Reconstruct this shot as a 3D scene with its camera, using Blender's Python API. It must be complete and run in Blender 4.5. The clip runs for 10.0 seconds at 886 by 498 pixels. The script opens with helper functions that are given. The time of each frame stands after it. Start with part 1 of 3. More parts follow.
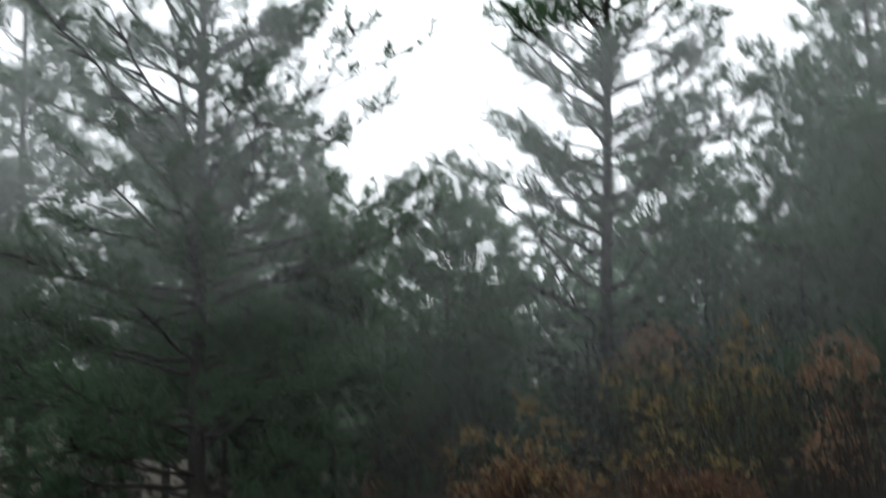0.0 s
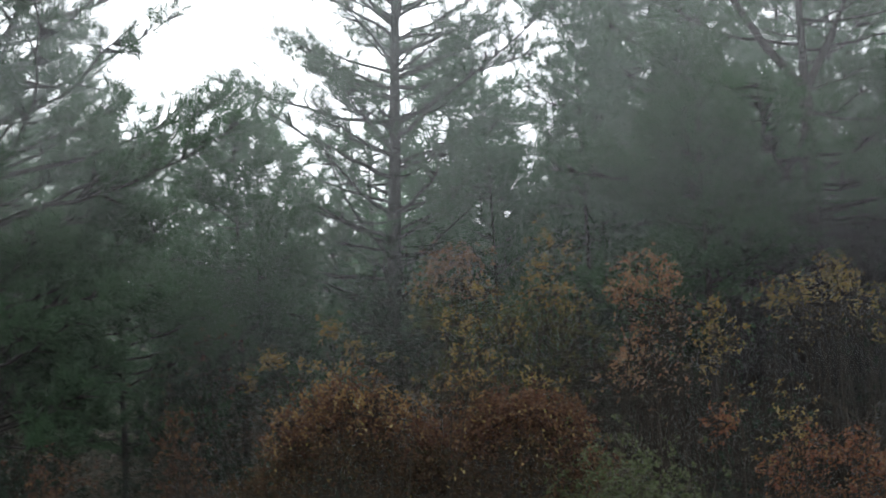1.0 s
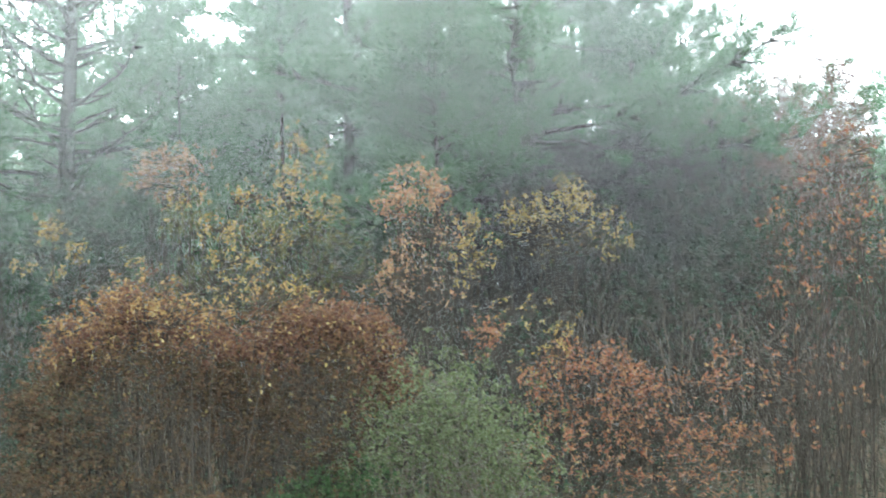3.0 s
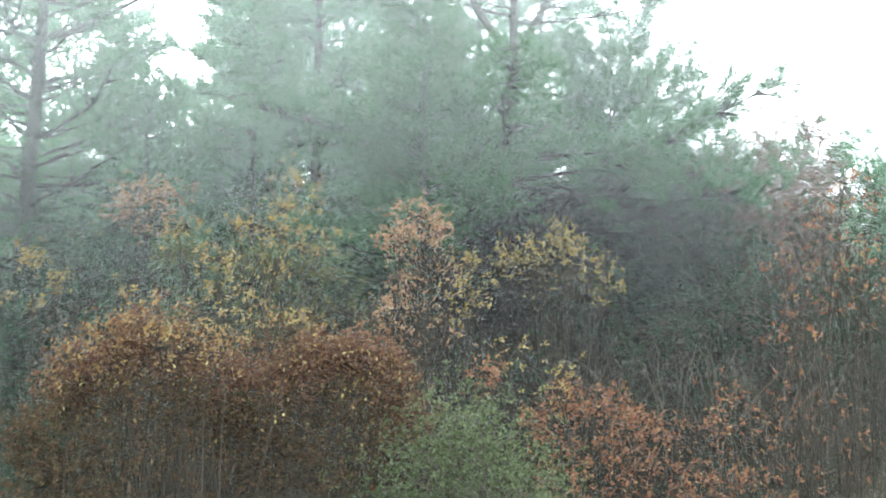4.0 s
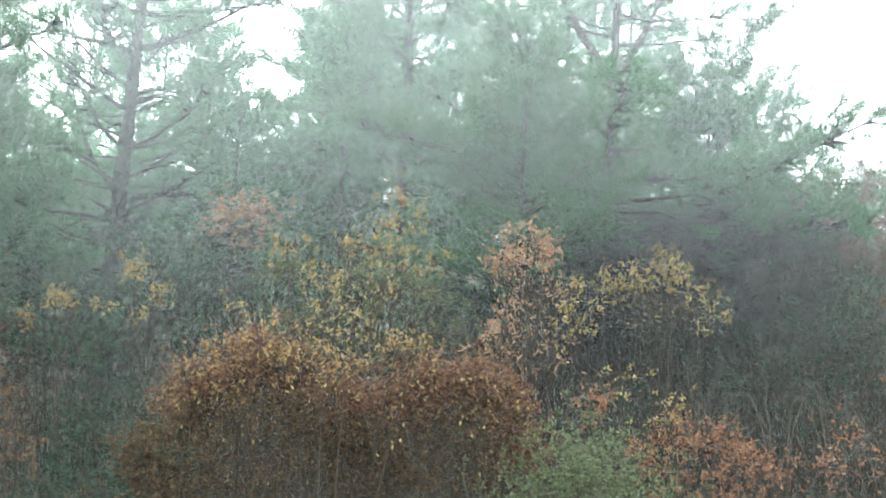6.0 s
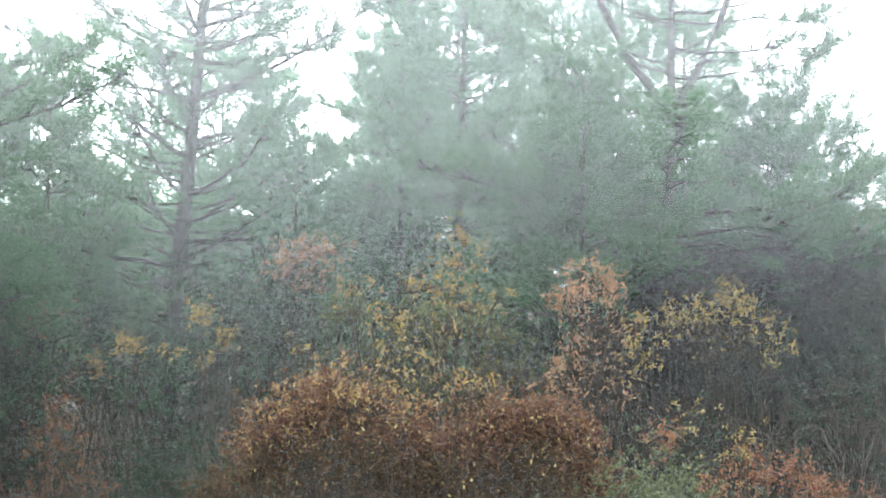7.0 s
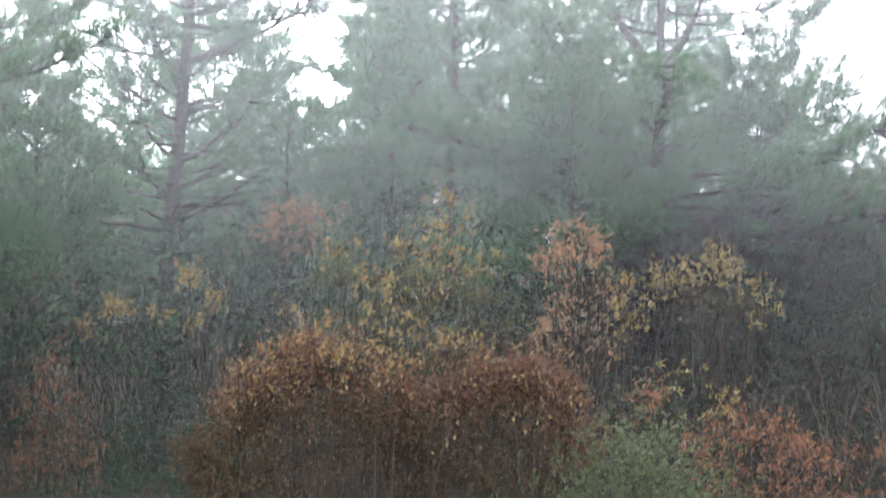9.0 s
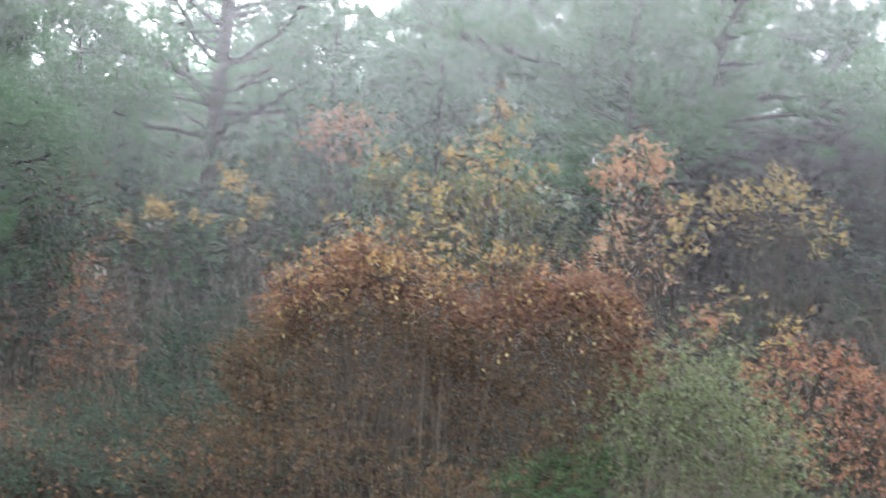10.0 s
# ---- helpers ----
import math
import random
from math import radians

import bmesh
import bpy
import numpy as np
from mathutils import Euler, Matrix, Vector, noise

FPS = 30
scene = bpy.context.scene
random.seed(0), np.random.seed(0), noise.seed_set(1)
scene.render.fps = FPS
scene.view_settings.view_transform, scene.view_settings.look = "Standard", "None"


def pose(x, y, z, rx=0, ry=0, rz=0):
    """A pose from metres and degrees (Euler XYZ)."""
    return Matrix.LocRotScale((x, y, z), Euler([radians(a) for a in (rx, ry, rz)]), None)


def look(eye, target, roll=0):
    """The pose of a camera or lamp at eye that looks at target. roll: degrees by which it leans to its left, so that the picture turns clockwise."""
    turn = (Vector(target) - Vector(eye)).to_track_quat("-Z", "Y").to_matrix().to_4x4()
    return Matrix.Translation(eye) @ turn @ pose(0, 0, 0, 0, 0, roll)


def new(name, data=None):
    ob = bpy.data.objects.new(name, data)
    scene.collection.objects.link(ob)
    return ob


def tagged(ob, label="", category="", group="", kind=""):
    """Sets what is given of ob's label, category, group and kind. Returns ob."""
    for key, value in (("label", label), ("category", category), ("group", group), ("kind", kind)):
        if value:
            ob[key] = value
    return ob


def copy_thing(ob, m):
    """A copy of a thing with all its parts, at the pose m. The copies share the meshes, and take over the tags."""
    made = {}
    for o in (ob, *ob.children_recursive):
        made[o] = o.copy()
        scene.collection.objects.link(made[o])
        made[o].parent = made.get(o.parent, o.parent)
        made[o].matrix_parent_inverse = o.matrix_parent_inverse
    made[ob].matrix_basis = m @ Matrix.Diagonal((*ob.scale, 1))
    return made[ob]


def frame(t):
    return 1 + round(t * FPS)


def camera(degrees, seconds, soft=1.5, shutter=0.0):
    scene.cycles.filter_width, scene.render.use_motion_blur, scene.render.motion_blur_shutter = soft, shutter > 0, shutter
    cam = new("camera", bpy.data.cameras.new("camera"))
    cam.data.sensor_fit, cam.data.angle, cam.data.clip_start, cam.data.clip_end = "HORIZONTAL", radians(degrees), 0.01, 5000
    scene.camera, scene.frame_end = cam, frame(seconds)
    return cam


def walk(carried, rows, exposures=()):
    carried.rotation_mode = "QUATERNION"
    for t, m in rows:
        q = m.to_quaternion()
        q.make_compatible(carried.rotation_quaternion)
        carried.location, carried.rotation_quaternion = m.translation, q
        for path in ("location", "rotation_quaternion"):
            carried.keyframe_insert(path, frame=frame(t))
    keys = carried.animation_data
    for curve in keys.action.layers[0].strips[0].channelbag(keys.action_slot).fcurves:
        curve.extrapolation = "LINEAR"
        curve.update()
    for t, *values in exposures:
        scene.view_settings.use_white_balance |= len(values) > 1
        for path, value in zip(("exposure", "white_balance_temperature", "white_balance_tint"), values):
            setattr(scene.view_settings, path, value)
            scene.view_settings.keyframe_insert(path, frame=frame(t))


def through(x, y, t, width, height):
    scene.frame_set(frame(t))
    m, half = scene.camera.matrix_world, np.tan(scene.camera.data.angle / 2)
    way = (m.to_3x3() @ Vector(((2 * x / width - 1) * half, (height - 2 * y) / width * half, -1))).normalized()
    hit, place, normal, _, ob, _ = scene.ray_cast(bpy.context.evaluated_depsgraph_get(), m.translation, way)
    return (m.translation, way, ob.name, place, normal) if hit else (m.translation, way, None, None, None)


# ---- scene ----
PATH = [
    (0.0, look((3.561, -0.431, 2.095), (-1.418, 8.139, 3.419), -1.65)),
    (0.2, look((3.444, -0.356, 2.094), (-1.358, 8.366, 3.021), -3.49)),
    (0.5, look((3.268, -0.244, 2.092), (-1.369, 8.560, 3.085), -2.26)),
    (0.7, look((3.152, -0.276, 2.093), (-0.709, 8.889, 3.141), -2.00)),
    (1.0, look((2.979, -0.324, 2.096), (-0.295, 9.104, 2.728), -3.06)),
    (1.2, look((2.861, -0.309, 2.078), (-0.355, 9.124, 2.897), -0.91)),
    (1.5, look((2.685, -0.287, 2.052), (-0.118, 9.286, 2.760), -3.43)),
    (1.8, look((2.240, -0.347, 2.033), (0.094, 9.410, 1.632), -2.29)),
    (2.0, look((1.943, -0.388, 2.020), (-0.289, 9.338, 1.367), -1.53)),
    (2.2, look((1.817, -0.393, 2.045), (-0.270, 9.383, 1.800), -2.02)),
    (2.5, look((1.628, -0.402, 2.083), (1.120, 9.583, 1.885), -2.87)),
    (2.7, look((1.462, -0.408, 2.182), (1.338, 9.587, 1.894), -1.85)),
    (3.8, look((0.606, -0.137, 2.013), (0.497, 9.861, 2.183), 1.45)),
    (4.0, look((0.485, -0.188, 1.958), (1.025, 9.794, 2.201), 0.80)),
    (4.2, look((0.353, -0.159, 1.986), (0.801, 9.830, 2.107), -0.48)),
    (4.5, look((0.155, -0.116, 2.029), (0.315, 9.876, 2.403), 1.18)),
    (5.0, look((0.013, -0.030, 2.006), (-0.096, 9.964, 2.327), 0.30)),
    (5.5, look((0.000, -0.000, 2.000), (0.000, 9.995, 2.301), 1.28)),
    (5.7, look((0.026, 0.005, 2.011), (0.112, 10.000, 2.296), 2.34)),
    (6.8, look((-0.066, -0.048, 2.032), (-0.227, 9.927, 2.716), 2.06)),
    (7.0, look((-0.077, -0.053, 2.035), (-0.484, 9.918, 2.684), 1.23)),
    (7.5, look((-0.013, -0.110, 2.017), (-0.245, 9.868, 2.639), 0.37)),
    (8.0, look((0.031, -0.154, 2.031), (-0.156, 9.834, 2.472), 0.22)),
    (8.5, look((0.045, -0.170, 2.067), (-0.074, 9.804, 2.773), 1.96)),
    (9.0, look((0.030, -0.083, 1.977), (-0.347, 9.903, 2.359), 1.15)),
    (9.3, look((0.010, 0.053, 1.921), (-0.125, 10.052, 1.912), 3.17)),
    (9.5, look((-0.004, 0.144, 1.884), (-0.019, 10.142, 1.687), 4.26)),
    (9.7, look((-0.056, 0.232, 1.879), (-0.276, 10.223, 1.510), 3.65)),
    (10.0, look((-0.136, 0.365, 1.872), (-0.786, 10.340, 1.612), 3.43)),
]
EXPOSURES = [
    (0.0, -0.95, 6000, 8), (1.0, -0.45, 6000, 9), (1.5, 0.1, 6000, 9), (1.8, 0.25, 6000, 11), (2.0, 1.42, 5900, 12), (2.2, 1.57, 5800, 2), (2.5, 1.72, 5800, 0),
    (3.8, 1.62, 5800, -1), (5.7, 1.62, 5800, -1), (7.0, 1.52, 5850, 6), (7.5, 1.22, 5900, 11), (8.8, 1.2, 5900, 14), (9.5, 1.22, 5900, 13), (10.0, 1.82, 5900, 15),
]
cam = camera(40, 10.0, soft=1.6, shutter=0.4)
walk(cam, PATH, EXPOSURES)

# ---- light: bright misty overcast, the sun veiled behind the pines ----
SUN_AZ, SUN_EL = -30.0, 30.0        # degrees from +y towards +x, and up
world = bpy.data.worlds.new("misty_sky")
scene.world = world
world.use_nodes = True
wn, wl = world.node_tree.nodes, world.node_tree.links
sky = wn.new("ShaderNodeTexSky")
sky.sky_type, sky.sun_disc = "NISHITA", False
sky.sun_elevation, sky.sun_rotation = radians(SUN_EL), radians(SUN_AZ)
sky.air_density, sky.dust_density, sky.ozone_density = 1.0, 9.0, 1.0
grey = wn.new("ShaderNodeHueSaturation")
grey.inputs["Saturation"].default_value = 0.12
wl.new(sky.outputs[0], grey.inputs["Color"])
even = wn.new("ShaderNodeGamma")          # the mist spreads the light almost evenly over the sky
even.inputs["Gamma"].default_value = 0.4
wl.new(grey.outputs[0], even.inputs["Color"])
wl.new(even.outputs[0], wn["Background"].inputs[0])
wn["Background"].inputs[1].default_value = 1.0

sun = new("sun", bpy.data.lights.new("sun", "SUN"))
sun.data.energy, sun.data.angle, sun.data.color = 2.0, radians(15), (1.0, 0.96, 0.9)
a, e = radians(SUN_AZ), radians(SUN_EL)
sun.matrix_world = look((0, 0, 30), (-math.sin(a) * math.cos(e), -math.cos(a) * math.cos(e), 30 - math.sin(e)))


# ---- materials ----
def nodes_of(name):
    m = bpy.data.materials.new(name)
    m.use_nodes = True
    return m, m.node_tree.nodes, m.node_tree.links


def ramp_of(n, colours):
    r = n.new("ShaderNodeValToRGB")
    r.color_ramp.elements.remove(r.color_ramp.elements[1])
    for i, c in enumerate(colours):
        el = r.color_ramp.elements[0] if i == 0 else r.color_ramp.elements.new(i / (len(colours) - 1))
        el.color = (*c, 1)
    return r


def leaf_material(name, colours, rough=0.75, through=0.35, gloss=0.12, single=False):
    """Leaf colours by piece, a patchy drift between neighbours, and light that shines through."""
    m, n, l = nodes_of(name)
    b = n["Principled BSDF"]
    geo, rnd, coords, noi = n.new("ShaderNodeNewGeometry"), n.new("ShaderNodeMix"), n.new("ShaderNodeTexCoord"), n.new("ShaderNodeTexNoise")
    noi.inputs["Scale"].default_value = 2.2
    l.new(coords.outputs["Object"], noi.inputs["Vector"])
    rnd.inputs[0].default_value = 0.22
    l.new(n.new("ShaderNodeObjectInfo").outputs["Random"] if single else geo.outputs["Random Per Island"], rnd.inputs[2])
    l.new(noi.outputs["Fac"], rnd.inputs[3])
    r = ramp_of(n, colours)
    l.new(rnd.outputs[0], r.inputs[0])
    l.new(r.outputs[0], b.inputs["Base Color"])
    b.inputs["Roughness"].default_value = rough
    b.inputs["Specular IOR Level"].default_value = gloss
    tr, mix = n.new("ShaderNodeBsdfTranslucent"), n.new("ShaderNodeMixShader")
    l.new(r.outputs[0], tr.inputs[0])
    mix.inputs[0].default_value = through
    l.new(b.outputs[0], mix.inputs[1])
    l.new(tr.outputs[0], mix.inputs[2])
    l.new(mix.outputs[0], n["Material Output"].inputs[0])
    return m


def bark_material(name, colours, scale=9.0):
    m, n, l = nodes_of(name)
    b = n["Principled BSDF"]
    coords, mp, noi, vor = n.new("ShaderNodeTexCoord"), n.new("ShaderNodeMapping"), n.new("ShaderNodeTexNoise"), n.new("ShaderNodeTexVoronoi")
    mp.inputs["Scale"].default_value = (scale, scale, scale * 0.3)
    l.new(coords.outputs["Object"], mp.inputs[0])
    l.new(mp.outputs[0], noi.inputs["Vector"])
    l.new(mp.outputs[0], vor.inputs["Vector"])
    noi.inputs["Detail"].default_value = 6
    r = ramp_of(n, colours)
    l.new(noi.outputs["Fac"], r.inputs[0])
    l.new(r.outputs[0], b.inputs["Base Color"])
    b.inputs["Roughness"].default_value = 0.9
    bump = n.new("ShaderNodeBump")
    bump.inputs["Strength"].default_value, bump.inputs["Distance"].default_value = 0.6, 0.02
    l.new(vor.outputs["Distance"], bump.inputs["Height"])
    l.new(bump.outputs[0], b.inputs["Normal"])
    return m


def litter_material():
    m, n, l = nodes_of("leaf_litter")
    b = n["Principled BSDF"]
    coords, big, fine = n.new("ShaderNodeTexCoord"), n.new("ShaderNodeTexNoise"), n.new("ShaderNodeTexVoronoi")
    big.inputs["Scale"].default_value, big.inputs["Detail"].default_value = 0.7, 8
    fine.inputs["Scale"].default_value = 14
    l.new(coords.outputs["Object"], big.inputs["Vector"])
    l.new(coords.outputs["Object"], fine.inputs["Vector"])
    r = ramp_of(n, [(0.03, 0.04, 0.02), (0.07, 0.05, 0.025), (0.12, 0.07, 0.03)])
    mix = n.new("ShaderNodeMix")
    mix.inputs[0].default_value = 0.45
    l.new(big.outputs["Fac"], mix.inputs[2])
    l.new(fine.outputs["Distance"], mix.inputs[3])
    l.new(mix.outputs[0], r.inputs[0])
    l.new(r.outputs[0], b.inputs["Base Color"])
    b.inputs["Roughness"].default_value = 0.95
    bump = n.new("ShaderNodeBump")
    bump.inputs["Distance"].default_value = 0.05
    l.new(fine.outputs["Distance"], bump.inputs["Height"])
    l.new(bump.outputs[0], b.inputs["Normal"])
    return m


BROWNS = [(0.06, 0.034, 0.026), (0.11, 0.058, 0.040), (0.25, 0.155, 0.07), (0.15, 0.074, 0.048), (0.085, 0.044, 0.032), (0.17, 0.085, 0.05), (0.36, 0.27, 0.13)]
BROWN = leaf_material("brown_oak_leaves", BROWNS, rough=0.6, gloss=0.25)
YELLOWING_LEAF = leaf_material("single_yellowing_leaf", [(0.20, 0.10, 0.06), (0.36, 0.27, 0.10), (0.50, 0.42, 0.19), (0.30, 0.19, 0.08), (0.42, 0.37, 0.13), (0.24, 0.22, 0.08)], rough=0.6, gloss=0.25, single=True)
# Olive tint is leaf colour; on the oaks its darkness also stands for inner shade.
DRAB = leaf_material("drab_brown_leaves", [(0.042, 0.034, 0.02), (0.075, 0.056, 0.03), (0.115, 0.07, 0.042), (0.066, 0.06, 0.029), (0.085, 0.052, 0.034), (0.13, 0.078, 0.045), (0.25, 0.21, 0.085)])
GOLD = leaf_material("golden_brown_leaves", [(0.12, 0.07, 0.04), (0.27, 0.17, 0.075), (0.36, 0.26, 0.11), (0.20, 0.11, 0.055), (0.44, 0.36, 0.19)])
RUSTS = [(0.13, 0.058, 0.04), (0.25, 0.105, 0.06), (0.34, 0.22, 0.10), (0.29, 0.125, 0.07), (0.18, 0.073, 0.045), (0.31, 0.145, 0.075), (0.41, 0.30, 0.14)]
RUST = leaf_material("rust_oak_leaves", RUSTS, rough=0.6, gloss=0.25)
RUST_LEAF = leaf_material("single_rust_leaf", RUSTS, rough=0.6, gloss=0.25, single=True)
PINK = leaf_material("pinkish_oak_leaves", [(0.20, 0.105, 0.07), (0.34, 0.19, 0.12), (0.44, 0.31, 0.17), (0.30, 0.155, 0.095), (0.42, 0.27, 0.16), (0.46, 0.36, 0.19)])
YELLOW = leaf_material("yellow_oak_leaves", [(0.16, 0.135, 0.055), (0.37, 0.28, 0.095), (0.32, 0.19, 0.075), (0.46, 0.37, 0.15), (0.19, 0.19, 0.075), (0.40, 0.28, 0.09), (0.54, 0.47, 0.21)])
OLIVE = leaf_material("olive_green_leaves", [(0.06, 0.09, 0.045), (0.10, 0.125, 0.06), (0.17, 0.155, 0.07), (0.09, 0.115, 0.06), (0.22, 0.14, 0.065)])
GREEN = leaf_material("privet_leaves", [(0.055, 0.08, 0.03), (0.10, 0.125, 0.055), (0.17, 0.19, 0.11), (0.075, 0.10, 0.042), (0.13, 0.11, 0.055)], rough=0.6, gloss=0.15)
DULL = leaf_material("dull_green_leaves", [(0.04, 0.062, 0.045), (0.06, 0.085, 0.06), (0.085, 0.11, 0.075)], rough=0.85, gloss=0.05)
FEATHER = leaf_material("feathery_green", [(0.065, 0.125, 0.05), (0.10, 0.175, 0.07), (0.075, 0.135, 0.06)])
STRAW = leaf_material("withered_stalks", [(0.035, 0.026, 0.02), (0.07, 0.048, 0.034), (0.11, 0.078, 0.05), (0.05, 0.042, 0.026)])
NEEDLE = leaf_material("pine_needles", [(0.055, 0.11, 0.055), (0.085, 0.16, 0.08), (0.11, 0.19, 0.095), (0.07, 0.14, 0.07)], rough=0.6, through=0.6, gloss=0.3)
# Lighter copy for the far trees: distance haze put into the needle colour.
NEEDLE_HAZED = leaf_material("hazed_pine_needles", [(0.085, 0.17, 0.088), (0.12, 0.22, 0.115), (0.15, 0.255, 0.135)], rough=0.6, through=0.6, gloss=0.3)
BARK = bark_material("pine_bark", [(0.016, 0.015, 0.013), (0.042, 0.037, 0.031), (0.075, 0.065, 0.053)])
TWIG = bark_material("grey_brown_twigs", [(0.022, 0.018, 0.013), (0.05, 0.04, 0.028), (0.09, 0.075, 0.052)], 25)
PALETWIG = bark_material("pale_dry_canes", [(0.07, 0.06, 0.045), (0.14, 0.12, 0.09), (0.21, 0.185, 0.145)], 25)
REDTWIG = bark_material("reddish_twigs", [(0.09, 0.05, 0.04), (0.17, 0.10, 0.08), (0.2, 0.15, 0.12)], 25)
# Dark purplish twigs; the hollow's shade is partly put into this colour.
DARKTWIG = bark_material("dark_shade_twigs", [(0.02, 0.017, 0.018), (0.04, 0.034, 0.035), (0.07, 0.058, 0.056)], 25)
LITTER = litter_material()


# Plain white for the added threads that imitate haze.
def haze_material():
    m, n, l = nodes_of("white_haze_threads")
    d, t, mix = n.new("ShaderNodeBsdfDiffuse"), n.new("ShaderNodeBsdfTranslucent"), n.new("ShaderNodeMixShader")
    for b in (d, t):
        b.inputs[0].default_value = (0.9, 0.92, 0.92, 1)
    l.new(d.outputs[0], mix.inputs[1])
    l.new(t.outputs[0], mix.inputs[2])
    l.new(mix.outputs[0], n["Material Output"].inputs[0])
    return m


HAZE_THREADS = haze_material()


# ---- mesh tools ----
def mesh_of(name, v, f):
    """A mesh from vertex rows and face rows that all have the same number of corners."""
    me = bpy.data.meshes.new(name)
    v, f = np.asarray(v, np.float32), np.asarray(f, np.int32)
    me.vertices.add(len(v))
    me.vertices.foreach_set("co", v.ravel())
    me.loops.add(f.size)
    me.loops.foreach_set("vertex_index", f.ravel())
    me.polygons.add(len(f))
    me.polygons.foreach_set("loop_start", np.arange(0, f.size, f.shape[1], dtype=np.int32))
    me.update(calc_edges=True)
    return me


def part(name, me, material, parent, label=""):
    me.materials.append(material)
    ob = new(name, me)
    ob.parent = parent
    return tagged(ob, label)


def unit(v):
    return v / np.maximum(np.linalg.norm(v, axis=-1, keepdims=True), 1e-9)


def tube(pts, radii, sides=5):
    """A tapered round limb along the points."""
    pts = np.asarray(pts, float)
    d = unit(np.gradient(pts, axis=0))
    u = unit(np.cross(d, np.where(np.abs(d[:, 2:3]) > 0.9, [[1.0, 0, 0]], [[0, 0, 1.0]])))
    w = np.cross(d, u)
    a = np.linspace(0, 2 * np.pi, sides, endpoint=False)
    v = pts[:, None] + np.asarray(radii)[:, None, None] * (np.cos(a)[None, :, None] * u[:, None] + np.sin(a)[None, :, None] * w[:, None])
    i = np.arange(len(pts) - 1)[:, None] * sides
    j, k = np.arange(sides)[None], (np.arange(sides)[None] + 1) % sides
    f = np.stack([i + j, i + k, i + sides + k, i + sides + j], -1).reshape(-1, 4)
    return v.reshape(-1, 3), f


def join(pieces):
    vs, fs, n = [], [], 0
    for v, f in pieces:
        vs.append(v)
        fs.append(f + n)
        n += len(v)
    return np.concatenate(vs), np.concatenate(fs)


def branched(main, twigs):
    """A stem and its twigs as one skin: each twig grows out of the nearest point of the stem."""
    v0, f0 = main
    vs, fs, n = [v0], [f0], len(v0)
    for v, f in twigs:
        root = int(np.argmin(((v0 - v[0]) ** 2).sum(1)))
        vs.append(v[1:])
        fs.append(np.where(f == 0, root, f + n - 1))
        n += len(v) - 1
    return np.concatenate(vs), np.concatenate(fs)


def leaves(rng, p, d, size, wide=0.5, spread=0.9):
    """Folded, pointed leaves at the points p, each roughly along d."""
    n = len(p)
    d = unit(d + rng.normal(0, spread, (n, 3)))
    s = unit(np.cross(d, rng.normal(0, 1, (n, 3))))
    up = np.cross(s, d)
    size = size * rng.uniform(0.6, 1.25, n)[:, None]
    k = wide * rng.uniform(0.8, 1.2, n)[:, None] * size
    fold, curl = rng.uniform(0.0, 0.35, n)[:, None] * k, rng.uniform(-0.25, 0.15, n)[:, None] * size
    v = np.stack([p, p + 0.35 * size * d + 0.42 * k * s + fold * up, p + 0.72 * size * d + 0.5 * k * s + (fold + 0.5 * curl) * up, p + size * d + curl * up,
                  p + 0.72 * size * d - 0.5 * k * s + (fold + 0.5 * curl) * up, p + 0.35 * size * d - 0.42 * k * s + fold * up], 1)
    f = np.array([[0, 5, 1], [1, 5, 4], [1, 4, 2], [2, 4, 3]])[None] + 6 * np.arange(n)[:, None, None]
    return v.reshape(-1, 3), f.reshape(-1, 3)


def blades(rng, p, d, size, wide, spread):
    """Plain folded leaves of two triangles for the joined undergrowth."""
    n = len(p)
    d = unit(d + rng.normal(0, spread, (n, 3)))
    s = unit(np.cross(d, rng.normal(0, 1, (n, 3))))
    size = size * rng.uniform(0.6, 1.3, n)[:, None]
    m = p + 0.5 * size * d + 0.12 * size * np.cross(s, d)
    v = np.stack([p, m + 0.5 * wide * size * s, p + size * d, m - 0.5 * wide * size * s], 1)
    f = np.array([[0, 1, 2], [0, 2, 3]])[None] + 4 * np.arange(n)[:, None, None]
    return v.reshape(-1, 3), f.reshape(-1, 3)


def needles(rng, p, d, per=22, length=0.13, width=0.005, cone=0.65):
    """Tufts of long thin needles at the points p, brushed along d."""
    n = len(p) * per
    d = np.repeat(d, per, 0)
    back = rng.uniform(-0.10, 0.03, n)[:, None]
    o = np.repeat(p, per, 0) + back * d + rng.normal(0, 0.006, (n, 3))
    w = unit(d + rng.normal(0, cone, (n, 3)) + [0, 0, 0.12])
    s = unit(np.cross(w, rng.normal(0, 1, (n, 3)))) * width
    ln = length * rng.uniform(0.7, 1.15, n)[:, None]
    v = np.stack([o - s / 2, o + s / 2, o + w * ln], 1)
    return v.reshape(-1, 3), np.arange(3 * n).reshape(-1, 3)


# ---- ground ----
def ground_z(x, y):
    """Height of the bank: a verge at the camera, a ditch, then the wooded slope."""
    z = np.interp(y, [-30, 1.5, 3, 7.5, 10, 15, 22, 32, 60, 120, 400], [0.4, 0.4, 0.3, -0.75, -0.7, -0.35, 0.3, 0.9, 2.5, 5.0, 8.0])
    return z + 0.10 * np.sin(0.9 * x + 0.5 * y) + 0.07 * np.sin(1.7 * x - 1.1 * y + 2)


